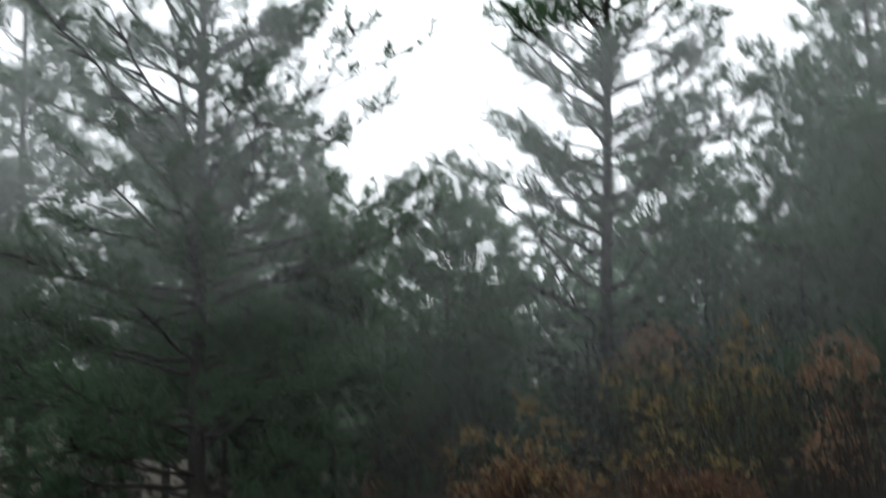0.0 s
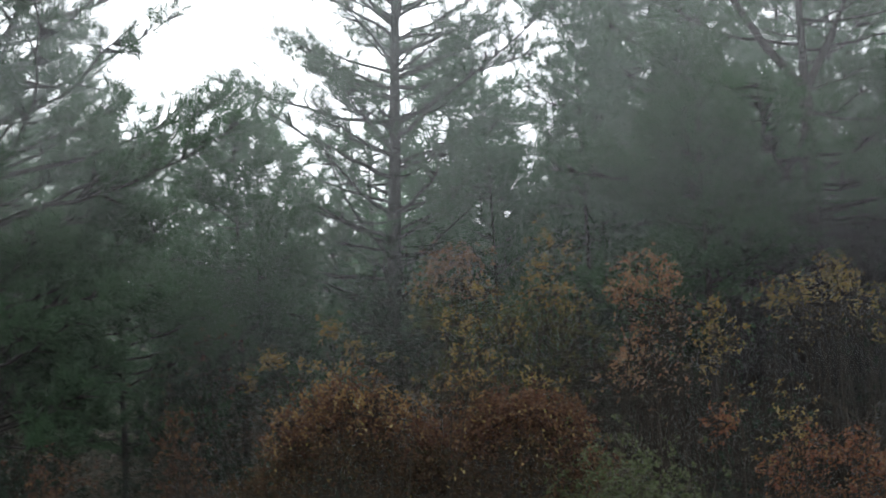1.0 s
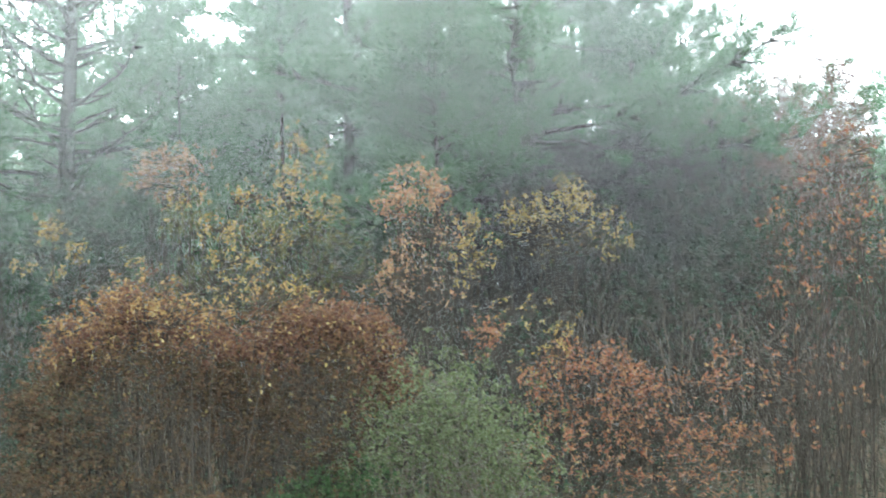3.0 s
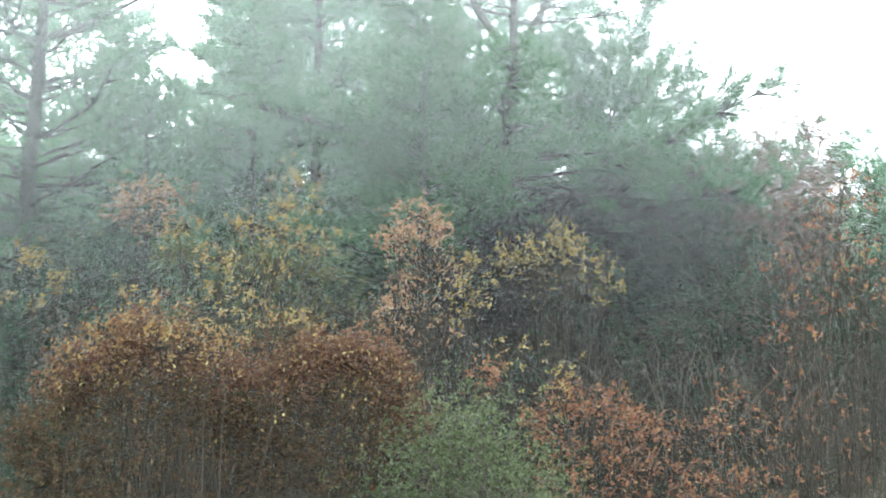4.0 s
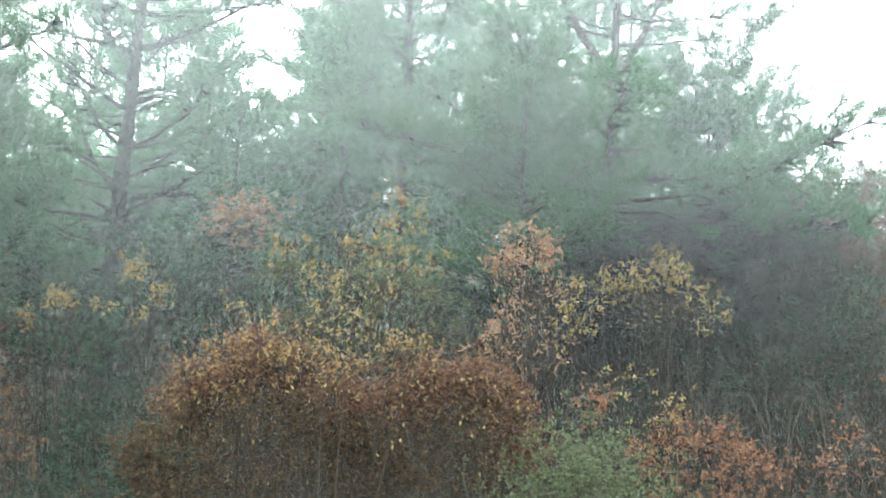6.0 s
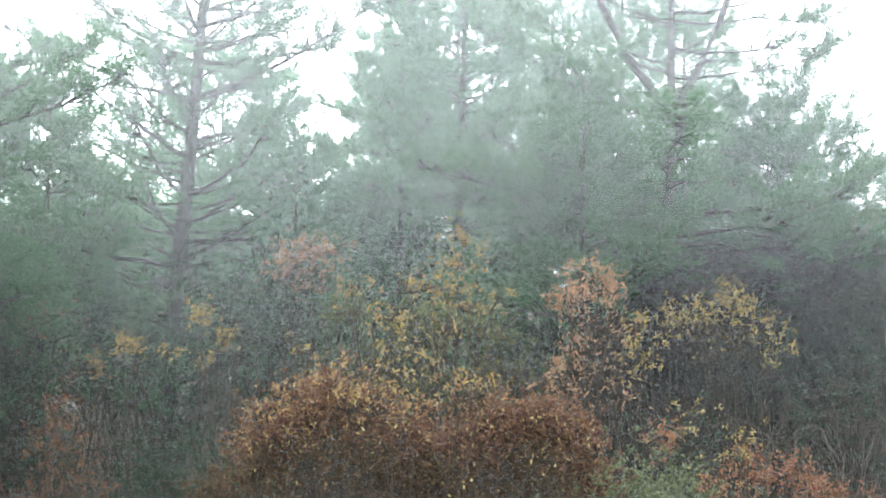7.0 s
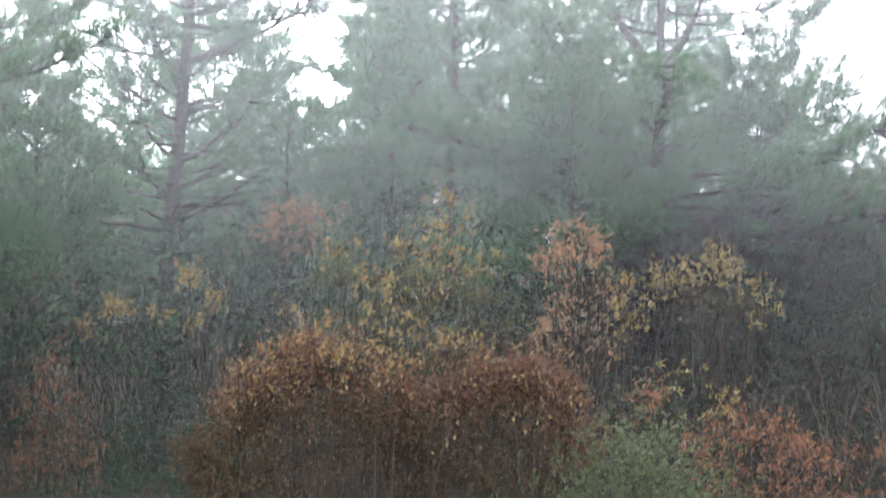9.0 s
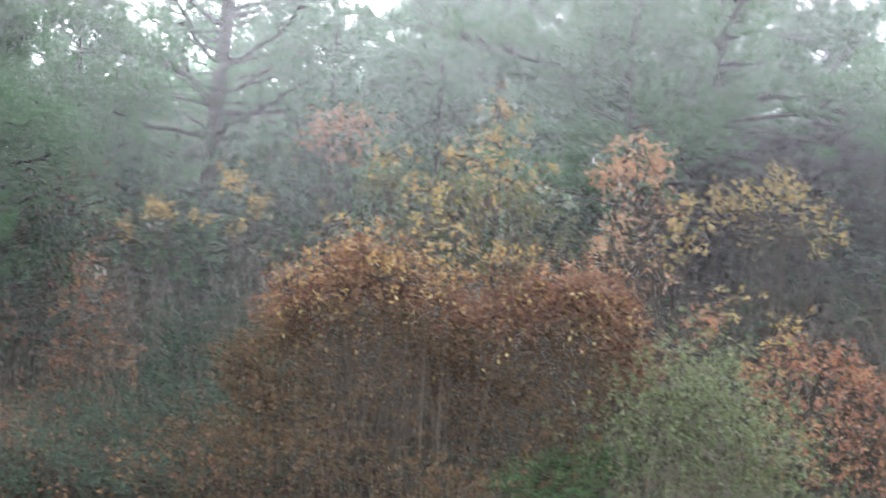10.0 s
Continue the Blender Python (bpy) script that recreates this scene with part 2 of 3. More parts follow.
def build_ground():
    xs = np.concatenate([[-400, -250, -150, -90, -55, -35], np.arange(-25, 25.1, 0.6), [35, 55, 90, 150, 250, 400]])
    ys = np.concatenate([[-300, -150, -80, -40, -20, -10, -5], np.arange(0, 32, 0.6), [36, 42, 50, 60, 80, 110, 160, 250, 400]])
    gx, gy = np.meshgrid(xs, ys)
    rng = np.random.default_rng(5)
    gz = ground_z(gx, gy) + rng.normal(0, 0.03, gx.shape)
    v = np.stack([gx, gy, gz], -1).reshape(-1, 3)
    i = (np.arange(len(ys) - 1)[:, None] * len(xs) + np.arange(len(xs) - 1)[None]).ravel()
    me = mesh_of("ground", v, np.stack([i, i + 1, i + len(xs) + 1, i + len(xs)], -1))
    me.materials.append(LITTER)
    me.shade_smooth()
    tagged(new("ground", me), "sloping woodland bank of dark earth and fallen leaves", "ground", kind="structure")


build_ground()


# ---- pines ----
def limb_mesh(rng, start, az, length, rise, curve, radius, dense, tuft, bare):
    """One pine limb: the bough with its side twigs, and its needle tufts."""
    n = 11
    t = np.linspace(0, 1, n)
    flat = np.array([math.sin(az), math.cos(az), 0.0])
    side = np.array([flat[1], -flat[0], 0.0])
    sway = rng.normal(0, 0.06) * length
    p = start + flat * (t * length)[:, None] + np.array([0, 0, 1.0]) * ((rise * t + curve * t ** 2) * length)[:, None] + side * (sway * np.sin(2.5 * t))[:, None]
    p[1:] += np.cumsum(rng.normal(0, 0.016 * length ** 0.5, (n - 1, 3)), 0)
    wood = [tube(p, radius * (1 - 0.85 * t), 5)]
    tp, td = [], []
    for i in range(int(max(4, dense * (3 + length * 6.5)))):
        s = rng.uniform(0.15 if length < 1.2 else bare, 1.0) ** 0.8
        q = np.array([np.interp(s, t, p[:, k]) for k in range(3)])
        along = unit(np.array([np.interp(min(s + 0.1, 1), t, p[:, k]) for k in range(3)]) - np.array([np.interp(s - 0.1, t, p[:, k]) for k in range(3)]))
        sgn = 1 if rng.random() < 0.5 else -1
        dr = unit(along * rng.uniform(0.3, 1.0) + side * sgn * rng.uniform(0.2, 1.0) + np.array([0, 0, rng.uniform(-0.35, 0.75)]))
        ln = rng.uniform(0.5, 1.2) * (0.32 + 0.26 * length * (1.1 - s))
        e2 = q + dr * ln + np.array([0, 0, 0.12 * ln])
        wood.append(tube([q, q + dr * ln * 0.5 + rng.normal(0, 0.03, 3), e2], [radius * 0.16, radius * 0.1, 0.003], 3))
        shoots = int(2 + ln * 3.2)                      # brush-like shoots fanning out along the twig, sky between them
        f = rng.uniform(0.35, 1.0, shoots)[:, None]
        way = unit(dr + rng.normal(0, 0.55, (shoots, 3)) + [0, 0, 0.3])
        tip = q + (e2 - q) * f + way * rng.uniform(0.05, 0.22, shoots)[:, None]
        m = 3
        tp.append(np.repeat(tip, m, 0) - np.repeat(way, m, 0) * rng.uniform(0.0, 0.2, shoots * m)[:, None] + rng.normal(0, 0.018, (shoots * m, 3)))
        td.append(unit(np.repeat(way, m, 0) + rng.normal(0, 0.22, (shoots * m, 3))))
    return branched(wood[0], wood[1:]), needles(rng, np.concatenate(tp), np.concatenate(td), tuft[0], tuft[1], tuft[2])


def pine(x, y, height, radius, seed, label, lean=(0.0, 0.0), crown_from=0.2, reach=2.6, spacing=0.6, per=4, dense=1.0, tuft=(8, 0.18, 0.011),
         material=None, fork=0.0, lift=0.0, top_reach=0.25, thin_from=99.0, thinned=0.35, far=False, stout=1.0, sheltered=False, bare_below=0.0, bare_in=0.15):
    """A pine with whorls of boughs; fork: the height at which the stem parts in three."""
    rng = np.random.default_rng(seed)
    tree = tagged(new("pine_tree"), label, "pine tree", group="pines of the wood")
    z0 = float(ground_z(x, y)) - 0.1
    tree.location = (x, y, z0)
    n = 14
    t = np.linspace(0, 1, n)
    wob = np.cumsum(rng.normal(0, 0.012, (n, 2)), 0)
    stem = np.stack([lean[0] * t * height + wob[:, 0] * height * 0.08, lean[1] * t * height + wob[:, 1] * height * 0.08, t * height], 1)
    rad = radius * (1.0 - 0.88 * t ** 0.9) + 0.05 * radius * np.exp(-t * 30)
    if fork:
        hs = np.linspace(0, fork, 9)
        stem_low = np.stack([np.interp(hs, stem[:, 2], stem[:, k]) for k in range(3)], 1)
        rad_low = np.linspace(radius, radius * 0.75, 9)
        part("trunk", mesh_of("trunk", *tube(stem_low, rad_low, 9)), material[1], tree)
        top = stem_low[-1]
        for az, out in ((-1.5, 0.52), (-0.05, 0.03), (1.3, 0.42)):
            ln = height - fork
            s = np.linspace(0, 1, 7)
            q = top + np.stack([math.sin(az) * out * ln * s ** 0.8, 0.1 * out * ln * s, s * ln - 0.1 * (1 - s)], 1)
            part("fork_stem", mesh_of("fork_stem", *tube(q, radius * (0.55 - 0.42 * s), 7)), material[1], tree)
    else:
        part("trunk", mesh_of("trunk", *tube(stem, rad, 9)), material[1], tree)
    h, boughs, crown = crown_from * height, [], []
    while h < height * 0.985:
        u = (h - crown_from * height) / (height * (1 - crown_from))
        prof = (1 - u) ** 0.75 * (1 - top_reach) + top_reach
        a0 = rng.uniform(0, 6.3)
        for k in range(per):
            az = a0 + 6.283 * k / per + rng.normal(0, 0.45)
            ln = reach * prof * rng.uniform(0.4, 1.15)
            if fork and h > fork - 1.5 and math.cos(az) < -0.2:      # the forked stem stands bare towards the road
                continue
            s0 = np.array([np.interp(h, stem[:, 2], stem[:, i]) for i in range(3)]) + [0, 0, rng.uniform(-0.3, 0.3)]
            rise = -0.05 + lift + 0.5 * u + rng.normal(0, 0.14)
            if sheltered and h < 4.0 and math.sin(az) > 0.2:      # low boughs are shorter on the crowded side
                ln *= 0.65
            thin = thinned if h > thin_from else 0.3 if h < bare_below else 1.0
            wood, tufts = limb_mesh(rng, s0, az, ln, rise, 0.18 - 0.1 * u, stout * (0.008 + 0.007 * ln), dense * thin, tuft, 0.4 if fork and h > 4.2 else bare_in)
            if far:
                boughs.append(wood)
                crown.append(tufts)
            else:
                limb = part("limb", mesh_of("limb", *wood), material[1], tree)
                part("needles", mesh_of("needles", *tufts), material[0], limb)
        h += spacing * rng.uniform(0.8, 1.2)
    if far:
        part("branchwork", mesh_of("branchwork", *join(boughs)), material[1], tree)
        part("crown", mesh_of("crown", *join(crown)), material[0], tree)
    return tree


PINE, HAZED = (NEEDLE, BARK), (NEEDLE_HAZED, BARK)
pine(-5.95, 21.9, 13.2, 0.19, 11, "tall slender pine with arching boughs and thin open crown", lean=(0.05, 0.0), crown_from=0.08, reach=3.7, spacing=0.46, per=6, dense=1.1, tuft=(6, 0.18, 0.012), material=PINE, top_reach=0.5, stout=1.6, lift=0.1, bare_below=5.2, bare_in=0.4)
pine(-7.05, 11.4, 11.5, 0.14, 12, "broad dark pine with heavy boughs reaching low", lean=(0.02, 0.0), crown_from=0.15, reach=3.1, spacing=0.36, per=7, dense=1.15, tuft=(7, 0.18, 0.012), material=PINE, thin_from=4.4, thinned=0.5, top_reach=0.6, stout=1.3, sheltered=True, lift=0.16, bare_in=0.3)
pine(2.3, 16.8, 9.5, 0.115, 13, "green pine whose stem forks in three above a dense skirt", crown_from=0.37, reach=3.4, spacing=0.34, per=6, dense=1.35, tuft=(9, 0.18, 0.011),
     material=PINE, fork=5.5, top_reach=0.4, thin_from=4.3, thinned=0.55)
pine(1.05, 15.4, 5.9, 0.06, 14, "young green pine with upright feathery shoots", crown_from=0.46, reach=1.4, spacing=0.34, per=6, dense=1.15, material=PINE, lift=0.25)
young = pine(-6.3, 16.6, 5.8, 0.06, 19, "young bushy pine with upturned shoots", crown_from=0.28, reach=1.9, spacing=0.34, per=6, dense=1.3, tuft=(6, 0.18, 0.013), material=PINE)
level = pine(-3.6, 21.6, 5.0, 0.055, 20, "young pine with level boughs", crown_from=0.12, reach=1.9, spacing=0.4, per=5, dense=0.75, tuft=(4, 0.22, 0.025), material=HAZED, far=True)
misted = pine(-0.7, 23.5, 12.0, 0.14, 15, "pale misted pine with a dense rounded crown", crown_from=0.30, reach=2.8, spacing=0.46, per=6, dense=1.1, tuft=(5, 0.20, 0.016), material=HAZED, far=True)
pine(-1.7, 21.0, 8.0, 0.055, 16, "thin young pine with a bare lower stem", crown_from=0.50, reach=1.5, spacing=0.4, per=5, dense=1.2, tuft=(5, 0.20, 0.016), material=HAZED, far=True)
ragged = pine(-0.9, 27.5, 11.5, 0.13, 17, "far misted pine with a ragged crown", crown_from=0.22, reach=2.6, spacing=0.5, per=5, dense=1.3, tuft=(5, 0.20, 0.016), material=HAZED, far=True)
for src, x, y, turn, size in ((misted, 4.0, 26.0, 70, 0.8), (ragged, 1.3, 30.0, 150, 1.0), (ragged, 2.6, 25.4, 40, 0.92), (misted, -13.0, 13.8, 120, 0.95), (ragged, -3.0, 29.5, 80, 0.75), (misted, -16.0, 20.5, 30, 0.75), (ragged, -18.0, 17.0, 310, 0.75), (misted, -15.6, 25.0, 190, 0.8)):
    far = copy_thing(src, pose(x, y, float(ground_z(x, y)) - 0.1, 0, 0, turn))
    far.scale = (size, size, size)
    tagged(far, "pale pine further back in the mist")
for x, y, turn, size in ((-0.9, 26.5, 60, 1.0), (1.6, 24.5, 140, 0.95), (-5.2, 26.5, 220, 1.4), (-6.4, 27.6, 190, 1.6), (6.2, 23.0, 300, 0.85), (-2.3, 24.2, 20, 0.9), (-2.9, 25.8, 75, 1.0), (-1.9, 28.0, 15, 1.5), (3.8, 20.6, 330, 0.95), (-6.9, 23.6, 100, 1.25), (-8.6, 21.8, 330, 1.2), (-10.8, 20.6, 250, 1.25), (-9.6, 23.6, 170, 1.3), (-4.4, 23.4, 280, 1.05), (3.0, 21.5, 200, 0.9), (5.6, 18.6, 60, 0.84), (7.0, 19.0, 130, 0.86), (8.5, 19.4, 210, 0.84), (10.2, 19.0, 290, 0.86), (-1.6, 22.0, 110, 0.8), (0.4, 22.4, 10, 0.85)):
    low = copy_thing(level, pose(x, y, float(ground_z(x, y)) - 0.1, 0, 0, turn))
    low.scale = (size, size, size)
    tagged(low, "low misted pine filling the wood behind")
for x, y, turn, size in ((4.0, 18.2, 20, 1.0), (5.0, 19.4, 110, 0.95), (-6.4, 13.5, 80, 0.85), (-9.8, 15.2, 40, 1.15), (-11.6, 11.6, 160, 1.1), (-12.5, 17.5, 310, 1.25)):
    near = copy_thing(young, pose(x, y, float(ground_z(x, y)) - 0.1, 0, 0, turn))
    near.scale = (size, size, size)
    tagged(near, "dark young pine crowding the wood's edge")


# ---- shrubs ----
def shrub(name, category, label, x, y, clumps, material, seed, stems=14, n_leaf=2500, leaf=0.056, wide=0.42, bark=None, depth=0.9, group="autumn shrubs on the bank",
          twigs=7, fine=0.012, spread=0.9, puff=0.10, under=-0.35, inner_shade=None):
    """A many-stemmed shrub. clumps: rounded masses (x, z, half width, half height) on whose upper shells its leaf clusters sit."""
    rng = np.random.default_rng(seed)
    z0 = float(ground_z(x, y)) - 0.05
    bush = tagged(new(name), label, category, group=group)
    bush.location = (x, y, z0)
    area = np.array([(c[2] * c[3]) ** 0.8 for c in clumps])
    share = np.maximum(1, np.round(stems * area / area.sum())).astype(int)
    per = max(1, int(n_leaf / (share.sum() * twigs)))
    for c, count in zip(clumps, share):
        mid = np.array([c[0] - x, 0.0, c[1] - z0])
        r3 = np.array([c[2], c[2] * depth, c[3]])
        for _ in range(count):
            base = np.array([rng.normal(0, 0.25) + 0.6 * (c[0] - x), rng.normal(0, 0.22), 0.0])
            way = unit(rng.normal(0, 1, 3) + [0, 0, 0.35])
            goal = mid + way * r3 * rng.uniform(0.35, 0.9)
            s = np.linspace(0, 1, 7)[:, None]
            knee = base + (goal - base) * [0.3, 0.3, 0.6] + rng.normal(0, 0.1, 3)
            path = (1 - s) ** 2 * base + 2 * s * (1 - s) * knee + s ** 2 * goal
            wood, lp, ld = [tube(path, fine * (1 - 0.75 * s[:, 0]), 5)], [], []
            for k in range(twigs):
                out = unit(way * 0.9 + rng.normal(0, 0.75, 3))
                if out[2] < under:
                    out[2] = abs(out[2])
                tgt = mid + out * r3 * rng.uniform(0.7, 1.2)
                tgt[2] = max(tgt[2], 0.05)
                near = np.argmin(np.linalg.norm(path[2:] - tgt, axis=1)) + 2
                q = path[near]
                wood.append(tube([q, (q + tgt) / 2 + rng.normal(0, 0.04, 3), tgt], [fine * 0.45, fine * 0.3, 0.0025], 3))
                m = max(1, int(per * (c[4] if len(c) > 4 else 1.0) + rng.random()))
                knots = max(1, m // 6)
                knot = q + (tgt - q) * rng.uniform(0.55, 1.1, knots)[:, None] + rng.normal(0, puff, (knots, 3))
                lp.append(knot[rng.integers(knots, size=m)] + rng.normal(0, 0.016, (m, 3)))
                ld.append(unit(tgt - q) * 0.5 + np.zeros((m, 3)) + [0, 0, 0.1])
            stem = part("stem", mesh_of("stem", *branched(wood[0], wood[1:])), bark or TWIG, bush)
            if n_leaf:
                # lower clumps take a duller, darker leaf: inner shade put into the colour
                part("leaves", mesh_of("leaves", *leaves(rng, np.concatenate(lp), np.concatenate(ld), leaf, wide, spread)), inner_shade if inner_shade and len(c) > 4 and c[4] < 0.9 else material, stem)
    return bush


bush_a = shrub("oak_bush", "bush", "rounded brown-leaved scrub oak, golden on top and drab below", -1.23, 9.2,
      [(-0.55, 0.82, 0.24, 0.2, 0.76), (-1.95, 0.35, 0.3, 0.3, 0.48), (-2.2, 0.0, 0.35, 0.3, 0.4), (-1.22, 1.44, 0.26, 0.17), (-1.49, 1.32, 0.24, 0.17), (-0.93, 1.3, 0.24, 0.16), (-1.69, 1.12, 0.26, 0.19), (-0.61, 1.15, 0.19, 0.15), (-1.89, 0.91, 0.24, 0.21, 0.87), (-2.05, 0.67, 0.24, 0.19, 0.66), (-1.2, 1.01, 0.46, 0.26, 0.54), (-1.28, 0.67, 0.67, 0.34, 0.43), (-1.49, 0.21, 0.8, 0.42, 0.33)], BROWN, 21, stems=58, n_leaf=36000, leaf=0.035, puff=0.09, fine=0.009, inner_shade=DRAB)
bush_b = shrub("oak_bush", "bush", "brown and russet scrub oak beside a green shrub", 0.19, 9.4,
      [(0.36, 1.36, 0.13, 0.07), (0.02, 1.33, 0.12, 0.06), (0.6, 1.26, 0.1, 0.07), (-0.42, 1.12, 0.2, 0.15), (-0.5, 0.85, 0.26, 0.2, 0.76), (-0.42, 0.45, 0.4, 0.35, 0.48), (0.72, 0.8, 0.2, 0.16), (-0.17, 1.2, 0.22, 0.16), (0.12, 1.24, 0.22, 0.17), (0.39, 1.28, 0.22, 0.16), (0.6, 1.16, 0.19, 0.17), (-0.17, 1.48, 0.13, 0.07, 0.54), (0.24, 0.96, 0.48, 0.22, 0.54), (0.15, 0.69, 0.6, 0.31, 0.43), (0.07, 0.21, 0.65, 0.48, 0.33)], BROWN, 22, stems=50, n_leaf=32000, leaf=0.035, puff=0.09, fine=0.009, inner_shade=DRAB)
bush_c = shrub("oak_bush", "bush", "bright rust-orange scrub oak with open twigs", 2.6, 11.6,
      [(2.38, 0.7, 0.22, 0.18), (2.09, 0.46, 0.2, 0.15), (2.78, 0.78, 0.18, 0.11), (3.02, 0.43, 0.28, 0.21), (3.72, 0.48, 0.24, 0.15, 0.5), (2.59, 0.16, 0.59, 0.27, 0.5), (1.63, 1.02, 0.15, 0.1), (3.29, 0, 0.59, 0.27, 0.3)], RUST, 23, stems=44, n_leaf=8500, leaf=0.038, puff=0.08)
# Fringe added over the brown oak: golden leaves, with light from above in their colour.
shrub("oak_bush", "bush", "brighter golden-brown top fringe over the brown oak", -1.18, 9.1,
      [(-1.24, 1.58, 0.19, 0.06), (-1.51, 1.45, 0.15, 0.06), (-1.77, 1.33, 0.13, 0.07), (-0.88, 1.5, 0.16, 0.06), (-0.61, 1.44, 0.11, 0.05), (-1.03, 1.39, 0.25, 0.08, 0.5), (-0.16, 1.56, 0.15, 0.05), (-1.4, 1.23, 0.16, 0.08, 0.5)], GOLD, 49, stems=26, n_leaf=2200, leaf=0.034)
shrub("oak_bush", "bush", "faded brown bush half bare of leaves", -5.0, 13.6, [(-5.0, 1.9, 0.5, 0.35), (-5.6, 1.5, 0.5, 0.4), (-4.5, 1.4, 0.5, 0.4), (-5.0, 0.8, 0.9, 0.5, 0.5)], BROWN, 47, stems=16, n_leaf=500, leaf=0.045, twigs=8)
shrub("low_brush", "bush", "low reddish-brown brush with dry stalks", -1.1, 8.5, [(-2.2, 0.1, 0.45, 0.35), (-1.6, 0.0, 0.5, 0.35), (-0.9, -0.05, 0.5, 0.35), (-0.3, -0.1, 0.4, 0.3), (-1.9, -0.4, 0.7, 0.28), (-1.2, -0.4, 0.7, 0.28), (-0.4, -0.42, 0.6, 0.28)], DRAB, 37, stems=56, n_leaf=9000, leaf=0.034, twigs=7, fine=0.006)
shrub("low_brush", "bush", "low dull brown brush with yellowing leaf tips", 1.0, 8.3, [(0.3, -0.3, 0.4, 0.25), (1.0, -0.35, 0.5, 0.25), (1.7, -0.3, 0.45, 0.28), (2.3, -0.3, 0.4, 0.25)], DRAB, 50, stems=36, n_leaf=4200, leaf=0.034, twigs=7, fine=0.006)
shrub("low_brush", "bush", "low tangled brush with withered red-brown leaves", -2.7, 8.7, [(-3.4, -0.1, 0.5, 0.3), (-2.6, -0.15, 0.5, 0.3), (-1.9, -0.2, 0.5, 0.3), (-3.0, -0.4, 0.7, 0.25), (-2.2, -0.45, 0.7, 0.25)], BROWN, 48, stems=44, n_leaf=1300, leaf=0.032, twigs=6, fine=0.008)
shrub("low_brush", "bush", "dark green sprigs in the ditch below the oaks", -3.0, 8.6, [(-3.3, -0.1, 0.4, 0.3), (-2.7, -0.2, 0.4, 0.28), (-3.8, -0.25, 0.5, 0.3), (-3.1, -0.5, 0.8, 0.22)], DULL, 51, stems=36, n_leaf=7000, leaf=0.04, wide=0.25, twigs=7, fine=0.006)
shrub("low_brush", "bush", "low rust-brown brush with bare stems", 2.9, 10.6, [(2.3, -0.1, 0.5, 0.35), (3.1, -0.1, 0.6, 0.35), (3.9, 0.0, 0.6, 0.4), (3.0, -0.4, 1.1, 0.3)], RUST, 38, stems=50, n_leaf=3200, leaf=0.034, twigs=6, fine=0.008)
shrub("low_brush", "bush", "low dark evergreen sprigs among dead stalks", -3.0, 10.2, [(-2.9, 0.0, 0.5, 0.4), (-3.5, -0.2, 0.6, 0.35), (-2.6, -0.4, 0.7, 0.3)], DULL, 39, stems=40, n_leaf=6000, leaf=0.05, wide=0.2, twigs=6, fine=0.008)
shrub("oak_sapling", "sapling", "slim sapling with bright yellow leaves", 2.28, 11.4, [(2.28, 1.03, 0.1, 0.15), (2.23, 0.84, 0.08, 0.1), (1.99, 0.79, 0.07, 0.06), (1.78, 1.28, 0.07, 0.04)], YELLOW, 20, stems=7, n_leaf=260, leaf=0.036)
shrub("oak_bush", "bush", "tall russet oak with sparse hanging leaves", 4.6, 11.0, [(4.56, 2.4, 0.35, 0.25), (4.25, 1.95, 0.22, 0.25), (4.45, 1.42, 0.4, 0.2), (3.95, 0.8, 0.45, 0.25), (4.85, 2.75, 0.35, 0.25),
      (5.1, 1.8, 0.4, 0.6), (4.6, 0.4, 0.7, 0.5, 0.5)], RUST, 24, stems=34, n_leaf=1700, leaf=0.042)
shrub("oak_sapling", "sapling", "small russet oak sapling with a yellow-green tip", -3.95, 10.9, [(-3.97, 1.12, 0.14, 0.2), (-3.95, 0.75, 0.28, 0.25), (-3.9, 0.3, 0.4, 0.35), (-3.9, -0.2, 0.5, 0.3, 0.5)], BROWN, 25, stems=16, n_leaf=2600, leaf=0.036)
shrub("oak_sapling", "sapling", "low red-brown oak sapling", -4.4, 9.4, [(-4.4, 0.75, 0.3, 0.25), (-4.5, 0.3, 0.42, 0.3), (-4.3, -0.1, 0.5, 0.3, 0.5)], BROWN, 26, stems=14, n_leaf=2600, leaf=0.036)
shrub("green_shrub", "shrub", "grey-green privet-like shrub with small pale leaves", 1.24, 8.95,
      [(1.1, 0.77, 0.23, 0.19), (1.37, 0.59, 0.25, 0.19), (0.89, 0.56, 0.21, 0.16), (1.69, 0.35, 0.27, 0.21), (0.69, 0.26, 0.23, 0.16), (1.23, 0.22, 0.5, 0.3, 0.6), (1.4, -0.2, 0.7, 0.33, 0.35)], GREEN, 27, stems=54, n_leaf=18000, leaf=0.032, puff=0.19, fine=0.008, bark=PALETWIG)
shrub("feathery_shrub", "shrub", "low bright green feathery evergreen sapling", 0.15, 9.1, [(-0.1, -0.05, 0.14, 0.06), (0.07, 0.06, 0.15, 0.06), (0.28, 0.12, 0.18, 0.06), (0.53, 0.19, 0.18, 0.06), (0.19, -0.15, 0.3, 0.09, 0.7), (0.41, -0.05, 0.21, 0.08)], FEATHER, 28, stems=26, n_leaf=6000, leaf=0.05, wide=0.13, puff=0.07)
